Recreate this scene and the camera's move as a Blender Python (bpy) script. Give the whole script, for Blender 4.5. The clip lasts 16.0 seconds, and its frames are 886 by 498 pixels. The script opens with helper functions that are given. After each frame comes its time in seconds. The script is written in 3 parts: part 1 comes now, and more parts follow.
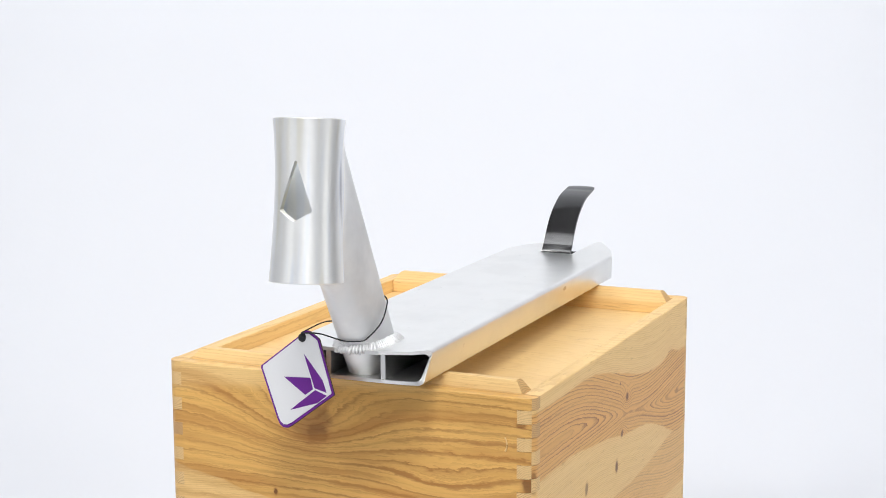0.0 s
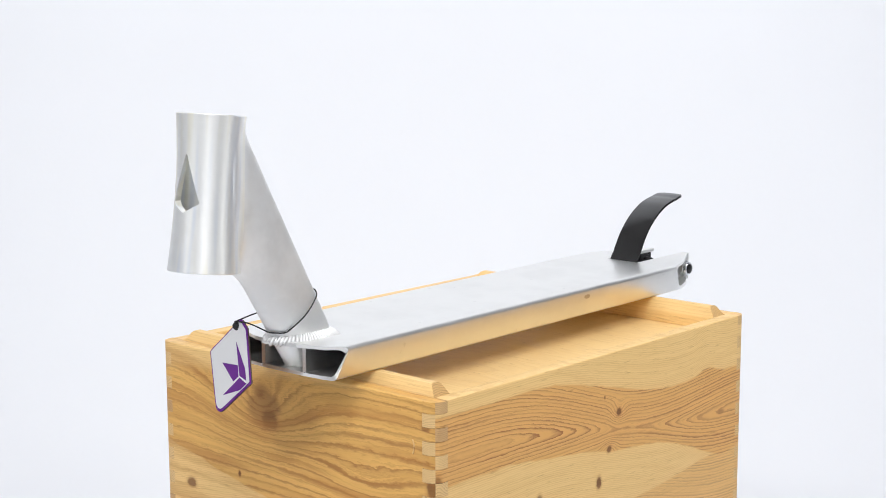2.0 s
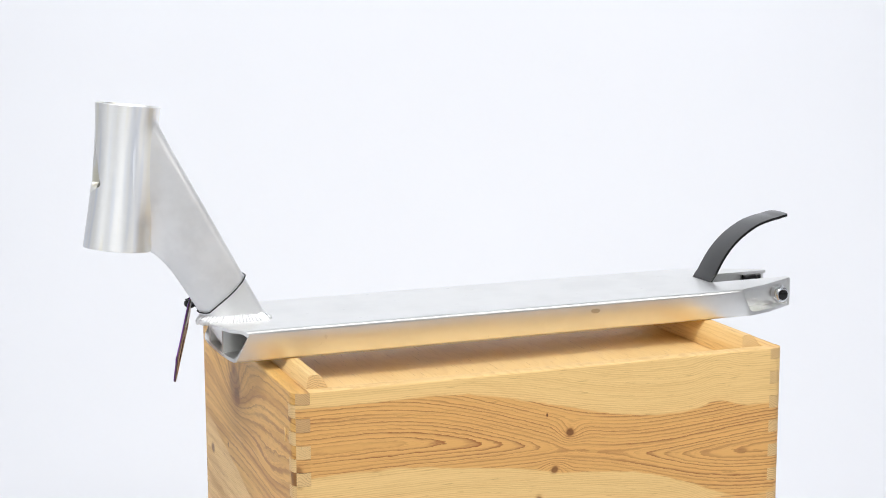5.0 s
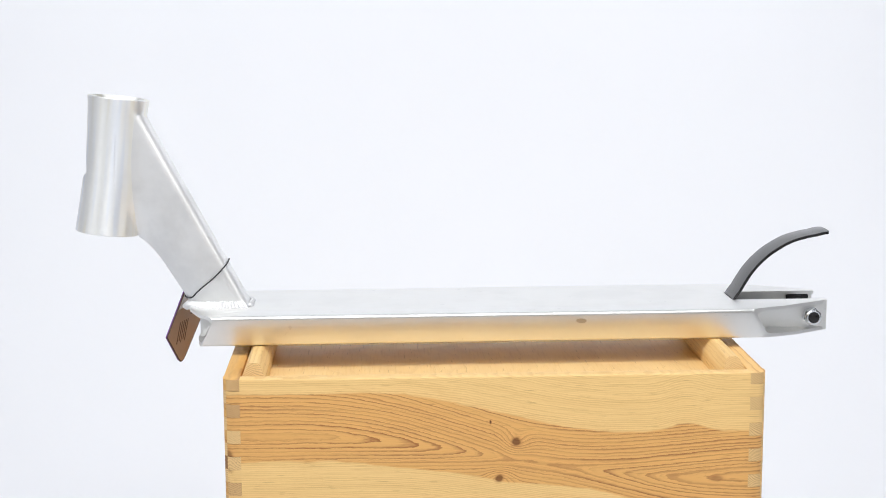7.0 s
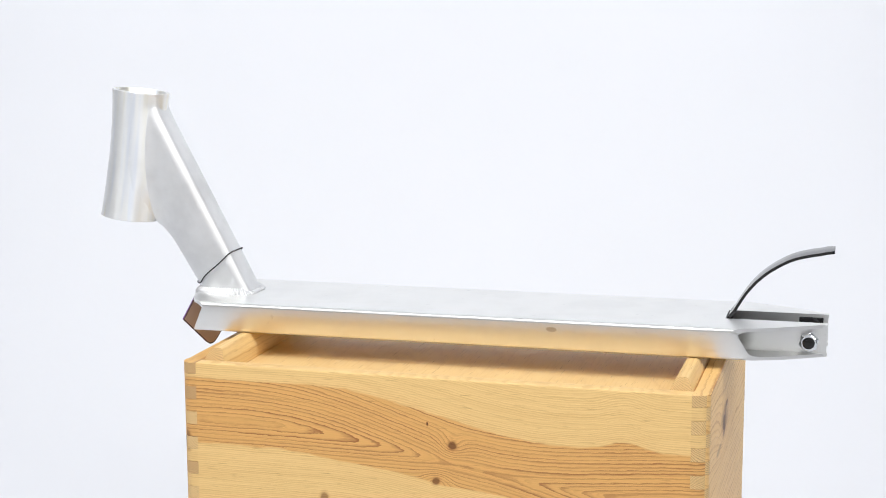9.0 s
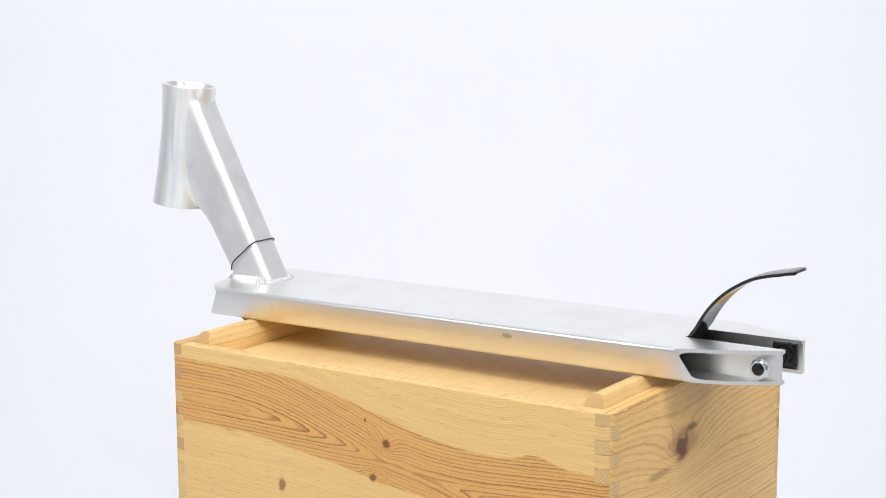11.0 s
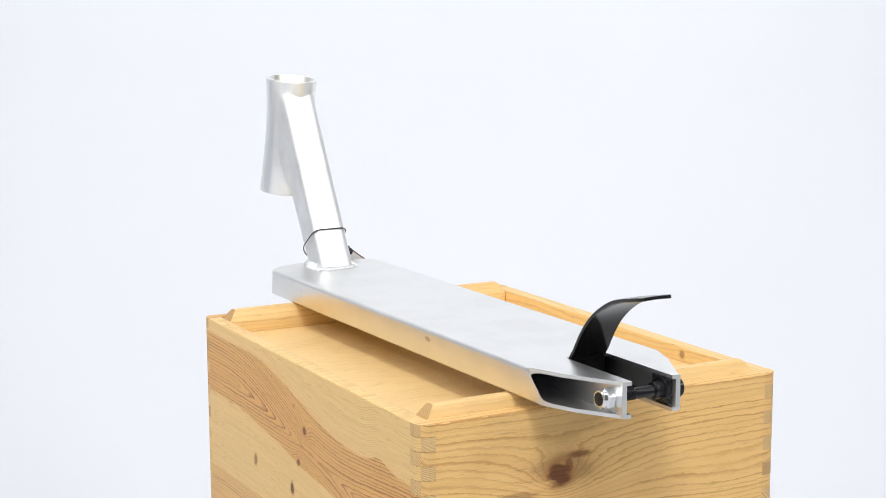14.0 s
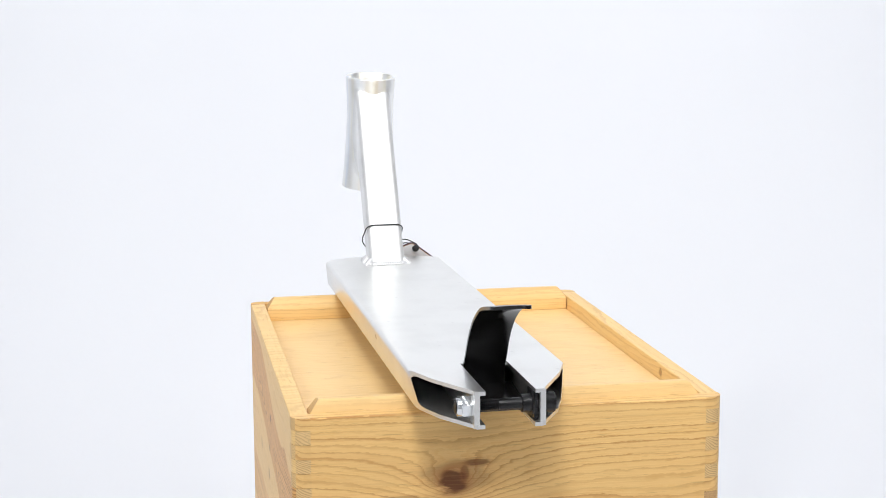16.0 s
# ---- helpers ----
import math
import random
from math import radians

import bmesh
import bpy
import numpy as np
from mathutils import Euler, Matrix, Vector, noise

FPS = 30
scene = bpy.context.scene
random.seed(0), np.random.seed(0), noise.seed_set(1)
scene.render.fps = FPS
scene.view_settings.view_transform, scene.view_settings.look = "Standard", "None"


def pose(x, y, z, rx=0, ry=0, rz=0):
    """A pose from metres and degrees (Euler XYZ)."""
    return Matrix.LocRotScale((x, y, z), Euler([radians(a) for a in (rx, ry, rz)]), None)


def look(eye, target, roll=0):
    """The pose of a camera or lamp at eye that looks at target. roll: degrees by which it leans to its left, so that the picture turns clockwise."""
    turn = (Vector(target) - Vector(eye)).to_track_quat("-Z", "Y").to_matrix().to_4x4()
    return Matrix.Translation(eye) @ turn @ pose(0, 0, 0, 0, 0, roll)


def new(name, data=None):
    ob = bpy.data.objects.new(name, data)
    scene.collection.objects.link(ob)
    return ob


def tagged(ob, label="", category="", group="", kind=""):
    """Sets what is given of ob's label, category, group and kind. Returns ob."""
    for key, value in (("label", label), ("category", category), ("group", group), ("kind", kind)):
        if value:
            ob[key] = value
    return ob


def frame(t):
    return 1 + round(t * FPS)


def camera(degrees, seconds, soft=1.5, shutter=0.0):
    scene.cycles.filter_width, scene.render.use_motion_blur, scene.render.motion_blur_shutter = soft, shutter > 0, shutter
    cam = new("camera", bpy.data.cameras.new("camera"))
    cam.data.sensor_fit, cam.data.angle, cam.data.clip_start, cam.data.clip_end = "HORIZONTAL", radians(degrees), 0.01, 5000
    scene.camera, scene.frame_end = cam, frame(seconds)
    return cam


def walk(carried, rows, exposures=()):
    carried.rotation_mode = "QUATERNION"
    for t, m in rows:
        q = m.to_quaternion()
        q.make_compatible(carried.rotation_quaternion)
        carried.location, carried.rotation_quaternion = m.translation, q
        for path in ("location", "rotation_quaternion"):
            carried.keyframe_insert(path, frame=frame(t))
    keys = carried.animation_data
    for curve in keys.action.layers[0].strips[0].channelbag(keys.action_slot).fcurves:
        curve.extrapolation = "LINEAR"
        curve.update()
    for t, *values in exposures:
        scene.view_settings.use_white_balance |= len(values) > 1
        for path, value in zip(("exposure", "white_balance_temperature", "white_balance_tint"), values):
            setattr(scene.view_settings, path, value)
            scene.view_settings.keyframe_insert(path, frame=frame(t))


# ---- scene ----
# ---- camera: stands still, the subject turns before it ----
cam = camera(31.27, 16.0, soft=0.95)
RIM = 0.32                       # height of the crate's rim
EYE = (0.0020, -1.265, RIM + 0.2820)
PITCH = radians(9.49)
VIEW = look(EYE, (EYE[0], EYE[1] + math.cos(PITCH), EYE[2] - math.sin(PITCH)), -0.20)
walk(cam, [(0.0, VIEW), (16.0, VIEW)], exposures=[(0.0, 0.07), (16.0, 0.07)])

# ---- light: white studio, unseen soft lamps above and beside the camera ----
world = bpy.data.worlds.new("studio_air")
scene.world = world
world.use_nodes = True
world.node_tree.nodes["Background"].inputs[0].default_value = (0.92, 0.95, 1.0, 1)
world.node_tree.nodes["Background"].inputs[1].default_value = 0.3


def softbox(name, eye, target, w, h, watts, tint=(1.0, 0.98, 0.96), spread=180):
    data = bpy.data.lights.new(name, "AREA")
    data.shape, data.size, data.size_y, data.energy, data.color = "RECTANGLE", w, h, watts, tint
    data.spread = radians(spread)
    ob = new(name, data)
    ob.matrix_world = look(eye, target)
    return ob


softbox("softbox_overhead", (-0.12, -1.00, 2.15), (0.0, 0.0, 0.35), 0.5, 0.4, 16.0, (0.97, 0.98, 1.0))
softbox("softbox_key", (0.15, -1.65, 1.85), (0.0, -0.05, 0.35), 0.7, 0.5, 8.5, (1.0, 0.985, 0.97))
softbox("softbox_side", (1.9, -0.85, 1.3), (0.0, 0.0, 0.35), 0.28, 0.28, 6.2, (1.0, 0.99, 0.97))
softbox("softbox_side", (-1.5, -1.05, 1.7), (0.0, 0.0, 0.35), 0.16, 0.16, 6.4, (1.0, 0.99, 0.97))
# two unseen fill lamps, added to brighten the backdrop
softbox("backdrop_fill", (-0.9, -0.6, 1.6), (0.02, 0.95, 1.0), 0.8, 0.5, 3.7, (0.955, 0.975, 1.0), 110)
softbox("backdrop_fill", (0.9, -0.6, 1.6), (0.25, 0.95, 0.95), 0.8, 0.5, 4.5, (0.955, 0.97, 1.0), 120)


# ---- node helpers ----
class V:
    """A value in a material: arithmetic on it adds math nodes."""

    def __init__(self, tree, sock):
        self.tree, self.sock = tree, sock

    def op(self, kind, *others):
        node = self.tree.nodes.new("ShaderNodeMath")
        node.operation = kind
        for k, o in enumerate((self, *others)):
            if isinstance(o, V):
                self.tree.links.new(o.sock, node.inputs[k])
            else:
                node.inputs[k].default_value = o
        return V(self.tree, node.outputs[0])

    def __add__(self, o): return self.op("ADD", o)
    def __sub__(self, o): return self.op("SUBTRACT", o)
    def __mul__(self, o): return self.op("MULTIPLY", o)
    def __pow__(self, o): return self.op("POWER", o)
    def fract(self): return self.op("FRACT")
    def absolute(self): return self.op("ABSOLUTE")

    def step(self, lo, hi):
        node = self.tree.nodes.new("ShaderNodeMapRange")
        node.interpolation_type = "SMOOTHSTEP"
        self.tree.links.new(self.sock, node.inputs[0])
        node.inputs[1].default_value, node.inputs[2].default_value = lo, hi
        return V(self.tree, node.outputs[0])


def bump_at(s, h, s0, h0, a, b):
    """A smooth hill round (s0, h0)."""
    q = ((s - s0) * (1 / a)) ** 2.0 + ((h - h0) * (1 / b)) ** 2.0
    return (q * -1.0).op("EXPONENT")


def start(name, rough=0.5, metal=0.0, colour=(0.8, 0.8, 0.8)):
    m = bpy.data.materials.new(name)
    m.use_nodes = True
    t = m.node_tree
    b = t.nodes["Principled BSDF"]
    b.inputs["Roughness"].default_value, b.inputs["Metallic"].default_value = rough, metal
    b.inputs["Base Color"].default_value = (*colour, 1)
    m.diffuse_color = (*colour, 1)
    return m, t, b


def coords(t):
    tc = t.nodes.new("ShaderNodeTexCoord")
    sep = t.nodes.new("ShaderNodeSeparateXYZ")
    t.links.new(tc.outputs["Object"], sep.inputs[0])
    return [V(t, o) for o in sep.outputs]


def noise_of(t, x, y, z, scale=1.0, detail=3.0, rough=0.5):
    comb = t.nodes.new("ShaderNodeCombineXYZ")
    for k, v in enumerate((x, y, z)):
        t.links.new(v.sock, comb.inputs[k])
    n = t.nodes.new("ShaderNodeTexNoise")
    n.inputs["Scale"].default_value, n.inputs["Detail"].default_value, n.inputs["Roughness"].default_value = scale, detail, rough
    t.links.new(comb.outputs[0], n.inputs["Vector"])
    return V(t, n.outputs["Fac"])


def mix(t, fac, a, b):
    """A colour between a and b: each a colour or a socket."""
    node = t.nodes.new("ShaderNodeMix")
    node.data_type = "RGBA"
    if isinstance(fac, V):
        t.links.new(fac.sock, node.inputs[0])
    else:
        node.inputs[0].default_value = fac
    for k, c in ((6, a), (7, b)):
        if isinstance(c, tuple):
            node.inputs[k].default_value = (*c, 1)
        else:
            t.links.new(c, node.inputs[k])
    return node.outputs[2]


def relief(t, b, height, strength, distance):
    n = t.nodes.new("ShaderNodeBump")
    n.inputs["Strength"].default_value, n.inputs["Distance"].default_value = strength, distance
    t.links.new(height.sock, n.inputs["Height"])
    t.links.new(n.outputs[0], b.inputs["Normal"])


# ---- materials ----
PALE, TAN, LATE, HEART, KNOT = (0.89, 0.61, 0.255), (0.78, 0.45, 0.135), (0.42, 0.155, 0.034), (0.79, 0.44, 0.145), (0.13, 0.042, 0.014)


def pine(name, along="x", rings=170.0, wave=1.6, hills=(), knots=(), heart=None, field=None, contrast=0.6, seed=0.0, warm=0.0, tone=(0.80, 0.45, 0.12),
         deep=(0.40, 0.165, 0.055), core=HEART, stain=0.20, stained=(0.70, 0.41, 0.15), fine=640.0, slant=None, soft=0.0, sharp=2.2):
    """Planed pine: growth rings, each of its own strength, that flow round hills, knots, and a redder heartwood band."""
    m, t, b = start(name, 0.42, 0.0, PALE)
    b.inputs["Specular IOR Level"].default_value = 0.35
    x, y, z = coords(t)
    s, d = (x, y) if along == "x" else (y, x)
    broad = noise_of(t, s * 2.4 + seed, d * 5.0, z * 13.0, 1.0, 2.0)
    small = noise_of(t, s * 16.0 + seed, d * 30.0, z * 70.0, 1.0, 3.0)
    ragged = noise_of(t, s * 70.0 + seed, d * 120.0, z * 260.0, 1.0, 3.0, 0.65)
    v = field(s, z) if field else (z + d * 0.8) * rings
    v = v + (ragged - 0.5) * 0.85 + (broad - 0.5) * wave * 6.0 + (small - 0.5) * wave * 0.9
    for s0, z0, a, c, amp in hills:
        v = v + bump_at(s, z, s0, z0, a, c) * amp
    v = v + (noise_of(t, v * 0.8 + seed, s * 1.5, z * 0.0, 1.0, 2.0) - 0.5) * 1.3
    saw = v.fract()
    ring = v.op("FLOOR")
    own = noise_of(t, ring * 3.71 + seed, s * 5.0, ring * 1.37, 1.0, 2.0).step(0.30, 0.66)
    line = (saw.step(0.25 - soft * 0.2, 0.93) ** sharp) * (saw.step(0.93 - soft, 1.0) * -1.0 + 1.0)
    hair = ((v * 2.6 + (ragged - 0.5) * 0.5).fract().step(0.45, 0.95)) * noise_of(t, s * 9.0 + seed, d * 40.0, z * 150.0, 1.0, 2.0).step(0.40, 0.62)
    fibre = noise_of(t, s * 26.0, d * 500.0, z * 620.0, 1.0, 3.0, 0.6)
    tick = noise_of(t, s * 55.0 + seed, d * 700.0, z * 900.0, 1.0, 2.0, 0.5).step(0.64, 0.74)
    f = (z + (slant(s) if slant else s * 0.0)) * fine + (broad - 0.5) * 6.0 + (small - 0.5) * 1.3 + (ragged - 0.5) * 1.2
    near = f.fract()
    own_fine = noise_of(t, f.op("FLOOR") * 2.3 + seed, s * 7.0, z * 0.0, 1.0, 2.0).step(0.25, 0.70)
    close = near.step(0.25, 0.85) * (near.step(0.85, 1.0) * -1.0 + 1.0) * (own_fine * 0.8 + 0.2)
    if heart is None:
        col = mix(t, hair * 0.35 * contrast, PALE, TAN)
        col = mix(t, line * (own * 0.75 + 0.25) * contrast * 0.72, col, LATE)
    else:
        mask = heart(s, z + (small - 0.5) * 0.006 + (ragged - 0.5) * 0.003 + (broad - 0.5) * 0.008)
        red = mix(t, hair * 0.30, core, deep)
        red = mix(t, line * (own * 0.8 + 0.2) * 0.85 * contrast, red, deep)
        pale = mix(t, close * contrast * 0.32, PALE, (0.54, 0.28, 0.085))
        col = mix(t, mask, pale, red)
    if warm:
        col = mix(t, warm, col, tone)
    for s0, z0, a, c, dark in knots:
        k = bump_at(s + (small - 0.5) * a * 1.0 + (ragged - 0.5) * a * 0.7, z + (broad - 0.5) * c * 0.8 + (ragged - 0.5) * c * 0.7, s0, z0, a, c)
        col = mix(t, k.step(0.12, 0.6) * (dark * 0.55), col, (0.42, 0.155, 0.045))
        col = mix(t, k.step(0.42, 0.75) * dark, col, KNOT)
    blotch = noise_of(t, s * 5.0 + seed, d * 7.0, v * 0.55, 1.0, 4.0, 0.6)
    col = mix(t, (blotch.step(0.42, 0.72)) * stain, col, stained)
    col = mix(t, fibre.step(0.50, 0.80) * 0.22, col, (0.46, 0.25, 0.08))
    col = mix(t, tick * 0.35, col, (0.34, 0.15, 0.045))
    t.links.new(col, b.inputs["Base Color"])
    rough = fibre * 0.2 + 0.36
    t.links.new(rough.sock, b.inputs["Roughness"])
    relief(t, b, line * 0.4 + close * 0.4 + fibre, 0.25, 0.0004)
    return m


def top_of_heart(s):
    """Depth under the rim of the red band's upper edge."""
    return s.step(-0.09, 0.10) * 0.031 + bump_at(s, s * 0.0, 0.14, 0.0, 0.017, 1.0) * -0.007 + 0.012


def heart_long(s, h):
    zero = s * 0.0
    depth = (h - RIM) * -1.0
    low = s.step(-0.13, 0.07) * 0.022 + bump_at(s, zero, 0.17, 0.0, 0.065, 1.0) * 0.034 + 0.062
    a = (depth - top_of_heart(s)).step(-0.0010, 0.0010) * (low - depth).step(-0.0010, 0.0010)
    low2 = bump_at(s, zero, 0.20, 0.0, 0.10, 1.0) * 0.016 + (RIM - 0.128)
    return a.op("MAXIMUM", (low2 - h).step(-0.001, 0.001) * (h - (RIM - 0.17)).step(-0.002, 0.002) * 0.6)


def rings_long(s, h):
    """Tongues that point along the board from one side, ovals on the other."""
    zero = s * 0.0
    u = (h - RIM) * -1.0 - s.step(-0.15, 0.16) * 0.036 - 0.043
    return (((u * 50.0) ** 2.0 + 0.03).op("SQRT")) * 7.5 + bump_at(s, zero, 0.035, 0.0, 0.095, 1.0) * 6.5


def heart_end(s, h):
    line = s * -0.10 + (RIM - 0.006)
    low = s * 0.22 + (RIM - 0.112)
    return (line - h).step(-0.006, 0.006) * (h - low).step(-0.001, 0.001) * 0.92


pine_long = pine("pine_side_board", "x", wave=0.55, heart=heart_long, field=rings_long, contrast=1.25, seed=3.1, deep=(0.37, 0.145, 0.048), slant=lambda s: top_of_heart(s) * 0.75,
                 hills=((0.0142, RIM - 0.0493, 0.010, 0.009, 3.0), (0.0025, RIM - 0.0771, 0.010, 0.007, 3.0)),
                 knots=((0.0142, RIM - 0.0493, 0.0042, 0.0040, 0.8), (0.0025, RIM - 0.0771, 0.0038, 0.0034, 0.75), (-0.0046, RIM - 0.0342, 0.0009, 0.0018, 1.0), (-0.196, RIM - 0.060, 0.004, 0.010, 0.6),
                        (-0.0113, RIM - 0.1018, 0.004, 0.006, 0.85), (-0.085, RIM - 0.098, 0.004, 0.006, 0.6), (0.163, RIM - 0.0800, 0.006, 0.003, 0.3)))
pine_long_far = pine("pine_far_board", "x", 160.0, 1.4, seed=9.4, contrast=0.38, knots=((0.10, RIM - 0.006, 0.004, 0.004, 0.5),))
pine_end_knot = pine("pine_end_board_knot", "y", 215.0, 0.30, seed=5.7, contrast=1.2, sharp=3.6, warm=0.30, tone=(0.88, 0.50, 0.16), stain=0.22, stained=(0.70, 0.38, 0.13),
                     hills=((-0.0411, RIM - 0.0490, 0.060, 0.028, 4.0), (-0.0400, RIM - 0.0490, 0.020, 0.014, 3.5), (0.11, RIM - 0.075, 0.07, 0.02, 2.0)),
                     knots=((-0.036, RIM - 0.0465, 0.030, 0.0130, 0.34), (-0.0411, RIM - 0.0505, 0.0118, 0.0102, 0.92), (-0.024, RIM - 0.037, 0.012, 0.0030, 0.65), (-0.075, RIM - 0.060, 0.022, 0.0035, 0.35), (-0.033, RIM - 0.0445, 0.004, 0.007, 0.5)))
pine_end_tag = pine("pine_end_board_heart", "y", 150.0, 0.48, seed=1.3, contrast=1.2, stain=0.66, stained=(0.47, 0.20, 0.045), heart=heart_end, warm=0.08, tone=(0.66, 0.34, 0.09), soft=0.12,
                    core=(0.80, 0.465, 0.13), deep=(0.33, 0.12, 0.026), slant=lambda s: s * 0.12,
                    hills=((0.0295, RIM - 0.0312, 0.055, 0.030, 5.0), (0.0295, RIM - 0.0312, 0.016, 0.015, 1.0), (-0.08, RIM - 0.07, 0.05, 0.02, 2.0)),
                    knots=((0.0275, RIM - 0.0345, 0.023, 0.021, 0.42), (0.0200, RIM - 0.0430, 0.012, 0.010, 0.45), (-0.146, RIM - 0.060, 0.006, 0.010, 0.7), (-0.140, RIM - 0.019, 0.005, 0.003, 0.6), (0.0565, RIM - 0.0924, 0.002, 0.003, 0.9), (0.115, RIM - 0.112, 0.007, 0.005, 0.7)))
pine_lid = pine("pine_lid_panel", "y", 60.0, 3.2, seed=12.0, contrast=0.22, warm=0.45, tone=(0.92, 0.65, 0.32))
pine_batten = pine("pine_batten", "y", 300.0, 0.5, seed=2.2, contrast=0.5, warm=0.30, tone=(0.90, 0.62, 0.28))


def end_grain(name, seed):
    m, t, b = start(name, 0.6, 0.0, TAN)
    x, y, z = coords(t)
    w = noise_of(t, x * 30.0 + seed, y * 30.0, z * 30.0, 1.0, 2.0)
    v = (z + x * 0.5 + y * 0.5) * 620.0 + (w - 0.5) * 14.0
    f = noise_of(t, x * 900.0, y * 900.0, z * 900.0, 1.0, 2.0)
    info = t.nodes.new("ShaderNodeObjectInfo")
    odd = V(t, info.outputs["Random"]).step(0.86, 0.95)
    col = mix(t, v.fract().step(0.4, 0.95) * (w.step(0.3, 0.7) * 0.5 + 0.2), (0.80, 0.54, 0.24), (0.42, 0.22, 0.08))
    col = mix(t, odd * 0.45, col, (0.36, 0.15, 0.06))
    col = mix(t, f.step(0.55, 0.8) * 0.4, col, (0.30, 0.17, 0.08))
    t.links.new(col, b.inputs["Base Color"])
    relief(t, b, f, 0.4, 0.0004)
    return m


grain_end = end_grain("pine_end_grain", 4.0)


def aluminium(name, colour, rough, brush_axis="z", brush=0.06, mottle=0.12, mark=None, relief_by=0.10, specks=0.25, sheen=0.0, spun=0.0):
    """Raw aluminium: fine draw lines along one way, cloudy darker mottling."""
    m, t, b = start(name, rough, 1.0, colour)
    x, y, z = coords(t)
    f = {"x": (14.0, 700.0, 700.0), "z": (600.0, 600.0, 18.0), "r": (40.0, 40.0, 900.0)}[brush_axis]
    lines = noise_of(t, x * f[0], y * f[1], z * f[2], 1.0, 3.0, 0.6)
    cloud = noise_of(t, x * 22.0, y * 22.0, z * 22.0, 1.0, 4.0, 0.6)
    speck = noise_of(t, x * 140.0, y * 140.0, z * 140.0, 1.0, 2.0)
    col = mix(t, cloud.step(0.40, 0.70) * mottle * 2.2, colour, tuple(c * 0.70 for c in colour))
    col = mix(t, speck.step(0.70, 0.78) * specks, col, tuple(c * 0.6 for c in colour))
    # reflected streaks painted in: warm and bluish bands along the tube
    if sheen:
        band = noise_of(t, x * 95.0, y * 95.0, z * 4.0, 1.0, 2.0)
        col = mix(t, band.step(0.50, 0.66) * sheen, col, (0.90, 0.86, 0.70))
        col = mix(t, (band * -1.0 + 1.0).step(0.52, 0.68) * sheen, col, (0.76, 0.82, 0.93))
    if mark is not None:
        d = ((x - mark[0]) * (1 / 0.0048)) ** 2.0 + ((z - mark[2]) * (1 / 0.0024)) ** 2.0 + (speck - 0.5) * 1.4
        spot = (d.step(0.5, 1.1) * -1.0 + 1.0) * (y * -1.0).step(0.048, 0.050)
        col = mix(t, spot * 0.6, col, (0.36, 0.29, 0.21))
    t.links.new(col, b.inputs["Base Color"])
    r = lines * brush + cloud * mottle + (rough - brush * 0.5 - mottle * 0.5)
    t.links.new(r.sock, b.inputs["Roughness"])
    if spun:
        tangent = t.nodes.new("ShaderNodeTangent")
        tangent.direction_type, tangent.axis = "RADIAL", "Z"
        t.links.new(tangent.outputs[0], b.inputs["Tangent"])
        b.inputs["Anisotropic"].default_value, b.inputs["Anisotropic Rotation"].default_value = spun, 0.25
    if relief_by:
        relief(t, b, lines + cloud * 0.6, relief_by, 0.0004)
    return m


alu_deck = aluminium("raw_aluminium_deck", (0.86, 0.86, 0.84), 0.36, "x", 0.12, 0.07, mark=(0.0702, 0.0, 0.0246))
alu_tube = aluminium("turned_aluminium_tube", (0.965, 0.97, 0.955), 0.48, "r", 0.08, 0.08, relief_by=0.04, specks=0.06, sheen=0.5, spun=0.6)
alu_neck = aluminium("raw_aluminium_neck", (0.89, 0.895, 0.89), 0.54, "z", 0.05, 0.17, relief_by=0.0, specks=0.05, sheen=0.0)
alu_weld = aluminium("weld_aluminium", (0.80, 0.80, 0.80), 0.52, "r", 0.04, 0.05)
zinc = aluminium("zinc_plated_steel", (0.80, 0.82, 0.84), 0.16, "r", 0.04, 0.04)


def satin_black(name, colour, rough, metal=0.0):
    m, t, b = start(name, rough, metal, colour)
    x, y, z = coords(t)
    f = noise_of(t, x * 500.0, y * 60.0, z * 500.0, 1.0, 3.0)
    c = noise_of(t, x * 35.0, y * 35.0, z * 35.0, 1.0, 3.0)
    t.links.new(mix(t, c.step(0.4, 0.75) * 0.5, colour, tuple(k * 1.8 + 0.004 for k in colour)), b.inputs["Base Color"])
    t.links.new((f * 0.12 + c * 0.14 + (rough - 0.13)).sock, b.inputs["Roughness"])
    relief(t, b, f, 0.03, 0.0002)
    return m


black_steel = satin_black("black_fender_steel", (0.008, 0.0075, 0.0075), 0.15)
black_steel.node_tree.nodes["Principled BSDF"].inputs["Specular IOR Level"].default_value = 0.75
black_bolt = satin_black("black_oxide_bolt", (0.012, 0.012, 0.013), 0.28, 0.3)
black_cord = satin_black("black_elastic_cord", (0.012, 0.012, 0.014), 0.6)


def card(name, colour, rough=0.45, speck=0.05):
    m, t, b = start(name, rough, 0.0, colour)
    x, y, z = coords(t)
    f = noise_of(t, x * 700.0, y * 700.0, z * 700.0, 1.0, 2.0)
    c = noise_of(t, x * 60.0, y * 60.0, z * 60.0, 1.0, 2.0)
    t.links.new(mix(t, f.step(0.5, 0.8) * speck + c * speck, colour, tuple(k * 0.72 for k in colour)), b.inputs["Base Color"])
    return m


white_card = card("white_card", (0.86, 0.86, 0.87))
purple_ink = card("purple_ink", (0.145, 0.010, 0.27), 0.7)
kraft = card("brown_card_back", (0.58, 0.42, 0.33), 0.7, 0.2)
brown_ink = card("dark_brown_ink", (0.10, 0.06, 0.05), 0.7)


